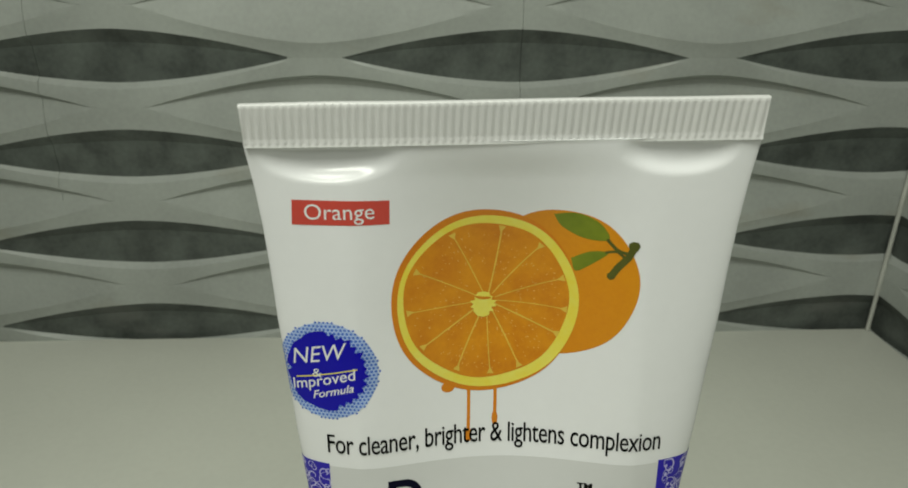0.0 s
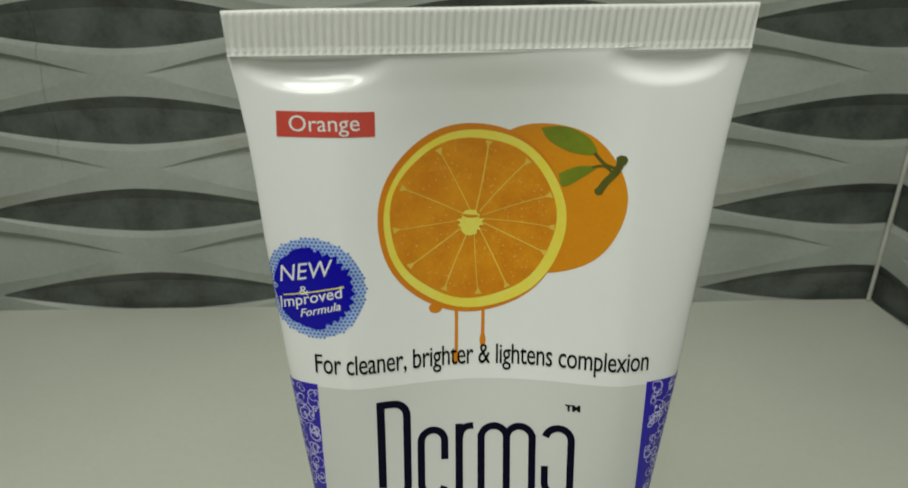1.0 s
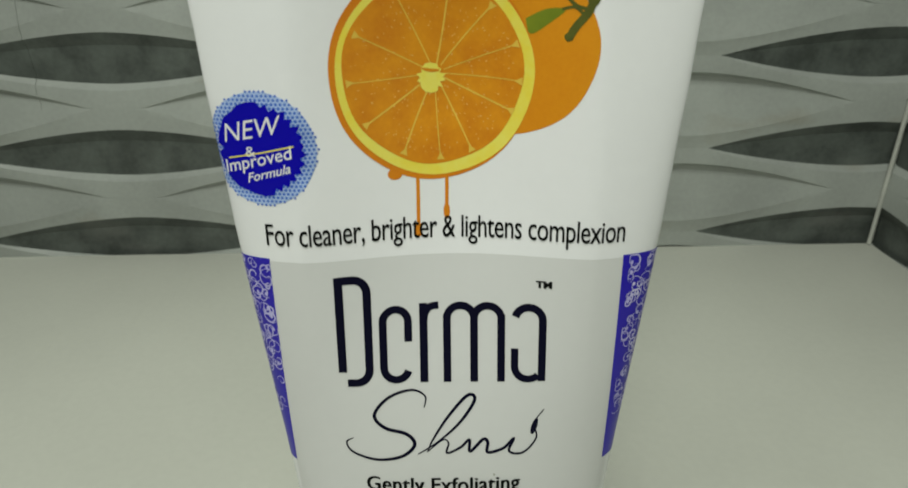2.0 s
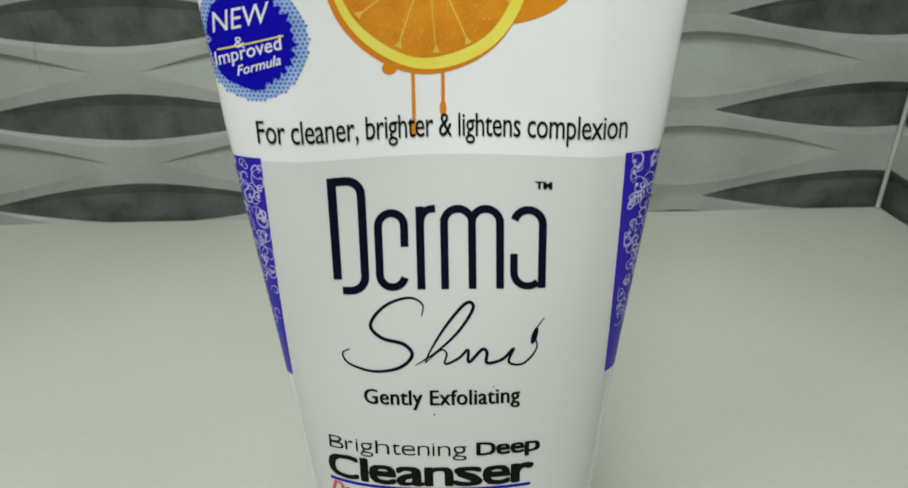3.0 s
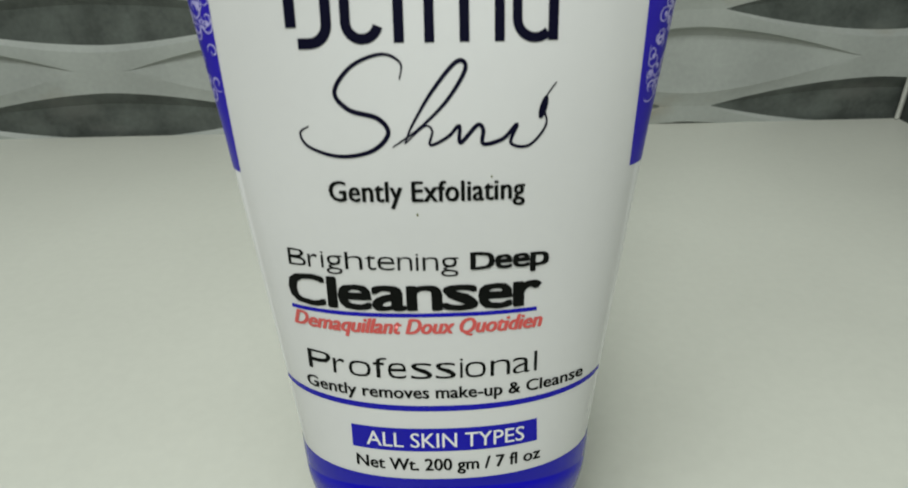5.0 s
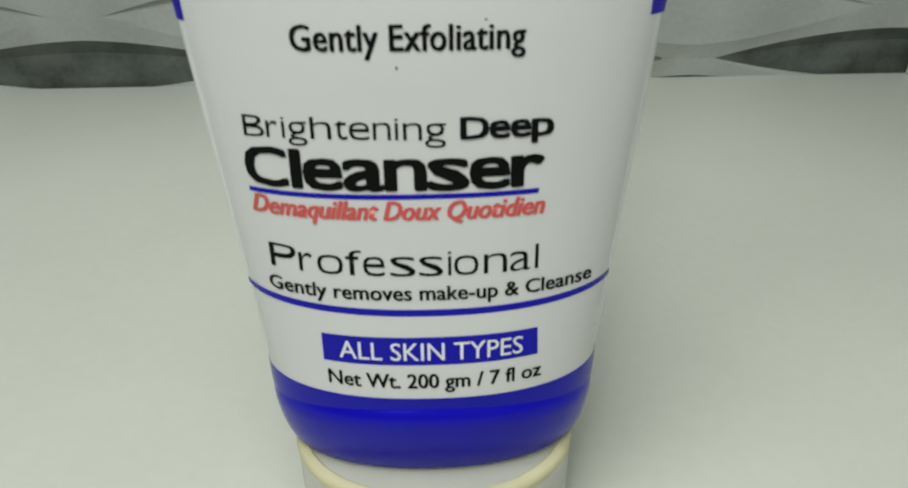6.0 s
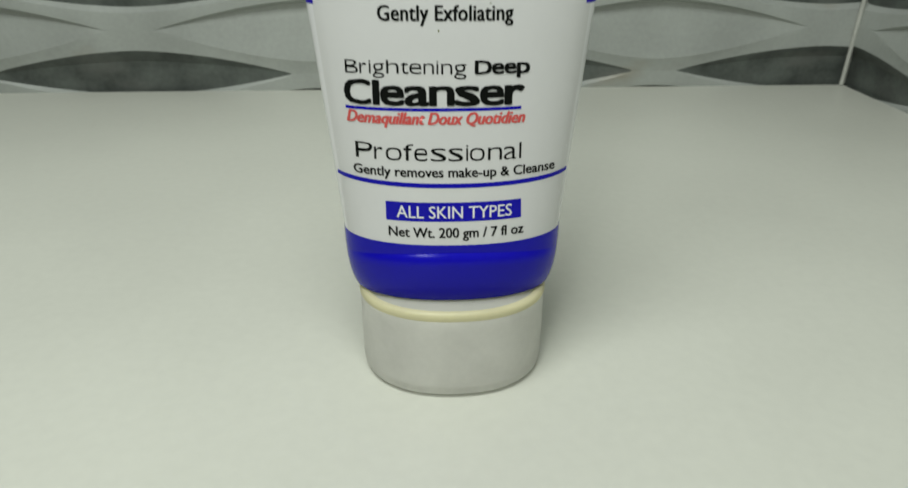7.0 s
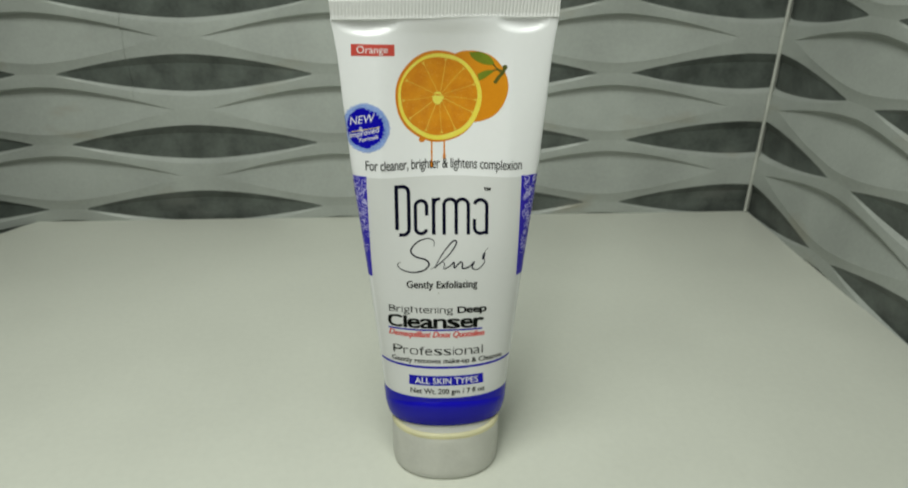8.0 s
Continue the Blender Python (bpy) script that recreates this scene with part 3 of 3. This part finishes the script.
for x, low, w in ((-4.9, 127.2, 0.55), (-0.45, 130.0, 0.55)):
    drip = ribbon([(x, 137.4), (x + 0.05, 135.0), (x, low + 1.2)], w)
    drip.faces.new([drip.verts.new((px, py, 0)) for px, py in oval(x, low + 0.8, 0.5, 1.3, 18)])
    printed("drip", drip, PEEL, 0.05, "long printed juice drip")

# the round badge
BX, BY = -27.75, 141.6
printed("badge_ground", flat(oval(BX, BY, 8.3, 8.4, 72)), PALE, 0.04, "pale blue halftone edge of the badge", wrap=round_tube)
dots = bmesh.new()
for i in range(-14, 15):
    for j in range(-14, 15):
        x, y = 0.66 * (i + 0.5 * (j % 2)), 0.60 * j
        r = math.hypot(x, y)
        if 5.6 < r < 8.6:
            dots.faces.new([dots.verts.new((BX + px, BY + py, 0)) for px, py in oval(x, y, 0.29 - 0.04 * (r - 6), 0.29 - 0.04 * (r - 6), 8)])
printed("halftone_dots", dots, HALFTONE, 0.07, "blue halftone dots of the badge", wrap=round_tube)
jag = []
for i in range(60):
    t = 2 * math.pi * i / 60
    r = 6.4 + (0.45 if i % 2 else -0.35) + random.uniform(-0.25, 0.25)
    jag.append((BX + r * math.cos(t), BY + r * math.sin(t)))
printed("badge", flat(jag), BLUE, 0.10, "jagged dark blue disc of the badge", wrap=round_tube)
write("lettering", "NEW", -33.2, -24.3, 142.55, 2.7, WHITE, 0.14, "white word on the blue badge", 0.0, 0.15, rise=lambda u: 1.5 * u, wrap=round_tube)
write("lettering", "&", -30.1, -28.5, 140.55, 1.5, WHITE, 0.14, "white sign on the blue badge", wrap=round_tube)
printed("badge_line", ribbon([(-32.9, 140.2), (-27.5, 141.2), (-22.7, 142.2)], 0.22), PITH, 0.14, "thin yellow line", wrap=round_tube)
write("lettering", "Improved", -33.6, -23.1, 137.9, 1.9, WHITE, 0.14, "white word on the blue badge", 0.008, 0.0, rise=lambda u: 2.5 * u, wrap=round_tube)
write("lettering", "Formula", -30.2, -23.4, 136.6, 1.35, WHITE, 0.14, "white word on the blue badge", 0.014, 0.2, rise=lambda u: 1.7 * u, wrap=round_tube)

write("lettering", "For cleaner, brighter & lightens complexion", -28.2, 27.0, 126.7, 3.4, BLACK, 0.10, "narrow black line of writing", gap=0.95, tall=1.10, fat=0.02)

# the side panels
for sign in (-1, 1):
    panel = bmesh.new()
    n, m = 30, 24
    cells = []
    for i in range(n + 1):
        z = 124.4 - 39.0 * i / n
        inner = (28.3 if sign < 0 else 27.2) + (0.15 * i / n)
        cells.append([panel.verts.new((sign * (inner + (46 - inner) * (j / m)), z, 0)) for j in range(m + 1)])
    for i in range(n):
        for j in range(m):
            panel.faces.new((cells[i][j], cells[i + 1][j], cells[i + 1][j + 1], cells[i][j + 1]))
    printed("side_panel", panel, VIOLET, 0.05, "violet-blue printed side panel", wrap=round_tube)
    curls = bmesh.new()
    random.seed(11 + sign)
    for i in range(112):
        z = 123.6 - 29 * (i / 112) ** 1.2
        s = sign * random.uniform(28.6, 38.5)
        r = random.uniform(0.5, 1.8)
        t0, turn = random.uniform(0, 6.28), random.choice((-1, 1))
        pts = []
        for k in range(22):
            f = k / 21
            pts.append((s + r * (1 - 0.75 * f) * math.cos(t0 + turn * 6.5 * f), z + r * 1.1 * (1 - 0.75 * f) * math.sin(t0 + turn * 6.5 * f)))
        pts = [(sign * min(max(abs(px), 28.4), 44), min(py, 124.2)) for px, py in pts]
        stroke(curls, pts, random.uniform(0.15, 0.32), True)
        if i % 2:
            curls.faces.new([curls.verts.new((px, py, 0)) for px, py in oval(sign * max(abs(pts[-1][0]), 28.8), min(pts[-1][1], 123.8), 0.3, 0.36, 8)])
    printed("filigree", curls, LILAC, 0.10, "pale scroll ornament on the side panel", wrap=round_tube)

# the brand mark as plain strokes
def mark(path, width):
    printed("brand_stroke", ribbon(path, width), NAVY, 0.10, "navy stroke of the brand mark")


def hoop(x0, x1, low, high):
    r, c = (x1 - x0) / 2, (x0 + x1) / 2
    pts = [(x0, (low + high) / 2)] + [(c - r * math.cos(t), high - r + r * math.sin(t)) for t in (math.pi * i / 12 for i in range(13))]
    return pts + [(c + r * math.cos(t), low + r - r * math.sin(t)) for t in (math.pi * i / 12 for i in range(13))] + [(x0, (low + high) / 2)]


mark([(-17.7, 105.0), (-17.7, 112), (-17.7, 121.3)], 1.35)
mark([(-17.7, 120.7), (-15.6, 120.7)] + [(-15.55 + 2.2 * math.sin(t), 118.4 + 2.3 * math.cos(t)) for t in (math.pi / 2 * i / 8 for i in range(9))]
     + [(-13.35, 112), (-13.35, 106)] + [(-15.55 + 2.2 * math.cos(t), 105.4 - 2.3 * math.sin(t)) for t in (math.pi / 2 * i / 8 for i in range(9))] + [(-17.0, 103.1)], 1.3)
loop = hoop(-11.0, -6.95, 103.5, 115.3)
mark([(-6.95, 109.9)] + loop[13:0:-1] + [(-11.0, 107.0)] + loop[-2:13:-1][:12], 1.25)
loop = hoop(10.35, 14.8, 103.35, 115.6)
mark(loop[2:14] + [(14.8, 109.0), (14.8, 103.0)], 1.25)
mark([(10.35, 108.6)] + loop[-2:14:-1][:10], 1.2)
mark([(-4.45, 103.0), (-4.45, 110), (-4.45, 116.1)], 1.3)
mark(smooth_path([(-4.45, 112.6), (-4.15, 114.5), (-3.3, 115.5), (-2.0, 115.7)], 5), 1.15)
for x in (-0.65, 3.75, 8.15):
    mark([(x, 102.95), (x, 110), (x, 114.2)], 1.25)
for x0 in (-0.65, 3.75):
    mark([(x0 + 2.2 - 2.2 * math.cos(t), 113.5 + 2.1 * math.sin(t)) for t in (math.pi * i / 12 for i in range(13))], 1.23)
write("lettering", "TM", 13.6, 16.0, 118.95, 1.1, BLACK, 0.10, "tiny black trade mark sign", 0.012, fat=0.08)
swash = ribbon(smooth_path([(-4.6, 98.6), (-4.4, 100.6), (-6.7, 101.7), (-10.5, 100.4), (-12.9, 97.3), (-11.2, 95.0), (-7.6, 93.9), (-6.3, 91.9), (-8.6, 89.7), (-12.9, 89.0),
                            (-16.8, 90.2), (-17.8, 92.0), (-16.6, 92.9)], 7), 0.62, True)
stroke(swash, smooth_path([(-5.8, 90.2), (-2.2, 92.6), (1.4, 96.0), (3.8, 99.8), (2.6, 100.6), (-0.6, 97.0), (-3.2, 92.9), (-4.2, 90.6)], 7), 0.55, True)
stroke(swash, smooth_path([(-4.2, 90.6), (-1.6, 92.8), (-0.6, 92.2), (-0.9, 90.4), (1.4, 91.4), (2.9, 92.8), (3.0, 90.6), (5.2, 92.8), (6.0, 92.2), (6.0, 90.4), (8.6, 91.0), (10.4, 92.8),
                           (9.6, 90.4), (12.0, 90.0), (14.2, 92.6), (13.8, 95.4), (15.4, 97.9)], 6), 0.55, True)
stroke(swash, smooth_path([(13.4, 93.4), (13.8, 94.8), (14.2, 96.2)], 4), 1.0, True)
printed("brand_flourish", swash, NAVY, 0.10, "navy pen-like flourish under the mark")

# the lower lines of writing
ground = bmesh.new()
strip = []
for i in range(26):
    z = 124.0 - 87.2 * i / 25
    w = float(np.interp(z, (36.5, 51, 86, 124), (23.6, 24.6, 27.7, 28.1)))
    strip.append([ground.verts.new((-w + 2 * w * j / 30, z, 0)) for j in range(31)])
for p, q in zip(strip, strip[1:]):
    for j in range(30):
        ground.faces.new((p[j], q[j], q[j + 1], p[j + 1]))
printed("label_ground", ground, GROUND, 0.03, "pale grey ground of the label")
write("lettering", "Gently Exfoliating", -14.6, 11.5, 82.85, 2.75, BLACK, 0.10, "bold black line of writing", 0.0, gap=1.03, tall=1.08, fat=0.10)
write_wide("lettering", "Brightening", ((0, 39), (43, 64), (71, 77), (82, 116), (122, 158), (164, 186), (189, 224), (230, 260), (267, 273), (281, 313), (318, 354)),
           -21.6, 2.5, 72.75, 2.6, BLACK, 0.10, "wide black line of writing", -0.004, rise=lambda u: 0.2 * math.sin(math.pi * u))
write_wide("lettering", "Deep", ((0, 46), (51, 83), (88, 120), (125, 161)), 4.3, 15.1, 72.9, 2.45, BLACK, 0.10, "wide bold black word", 0.006, fat=0.17)
write_wide("lettering", "Cleanser", ((0, 73), (84, 98), (106, 169), (175, 240), (246, 312), (319, 385), (391, 455), (462, 515)),
           -21.9, 14.1, 66.85, 4.6, BLACK, 0.10, "large wide bold black word", 0.010, fat=0.25)
printed("underline", ribbon([(-22.0, 65.9), (-4.0, 65.95), (13.7, 66.0)], 0.62), BLUE, 0.08, "blue line under the word")
write("lettering", "Demaquillant Doux Quotidien", -21.8, 14.5, 63.0, 2.35, REDTEXT, 0.10, "slanted red line of writing", 0.0, 0.3, fat=0.13)
write_wide("lettering", "Professional", ((0, 48), (52, 76), (84, 128), (133, 160), (162, 198), (207, 249), (255, 295), (303, 309), (313, 354), (363, 402), (407, 442), (450, 456)),
           -20.4, 14.0, 55.5, 3.4, BLACK, 0.10, "wide thin black word", -0.004)
write("lettering", "Gently removes make-up & Cleanse", -21.0, 21.6, 52.1, 1.95, BLACK, 0.10, "small black line of writing", 0.0, tall=1.06, fat=0.07)
printed("stripe", ribbon([(x, 50.25 + 0.7 * (x / 25) ** 2) for x in range(-25, 26)], 0.95), BLUE, 0.08, "blue stripe round the tube")
printed("blue_box", flat([(-14.5, 42.4), (14.45, 42.5), (14.3, 46.7), (-14.5, 46.6)]), BLUE, 0.08, "blue printed box")
write("lettering", "ALL SKIN TYPES", -12.2, 12.3, 43.2, 2.6, WHITE, 0.12, "white line in the blue box", 0.0, fat=0.03)
write("lettering", "Net Wt. 200 gm / 7 fl oz", -14.0, 15.0, 38.85, 2.2, BLACK, 0.10, "black line of writing with the weight", 0.0, fat=0.07)
for x, z, r in ((-2.9, 81.0, 0.15), (7.1, 86.0, 0.12), (-14.2, 52.9, 0.10)):
    printed("speck", flat(oval(x, z, r, r * 1.5, 10, 0.1)), STEM, 0.06, "tiny dark speck on the label")
BAND = [FOOT + 0.0002 + 0.00012 * i for i in range(115)] + [0.0371]


def step_in(k):
    """A crisp edge that runs out softly."""
    k = min(1.0, max(0.0, k))
    return 1 - (1 - k) ** 2.4


skin = bmesh.new()
rows = []
for z in BAND:
    row = []
    for s in (-0.040 + 0.08 * i / 120 for i in range(121)):
        fold = 0.0352 - 0.0040 * min(1.0, (s / 0.030) ** 2)       # the shoulder's edge, lower towards both sides
        row.append(skin.verts.new(round_tube(s, z, 0.00006 + 0.00100 * max(0.0, 1 - (s / 0.030) ** 2) * step_in((fold - z) / 0.0030))))
    rows.append(row)
for p, q in zip(rows, rows[1:]):
    for i in range(120):
        skin.faces.new((p[i], p[i + 1], q[i + 1], q[i])).smooth = True
part("blue_band", skin, BLUE, tube, "royal blue band at the foot of the tube")
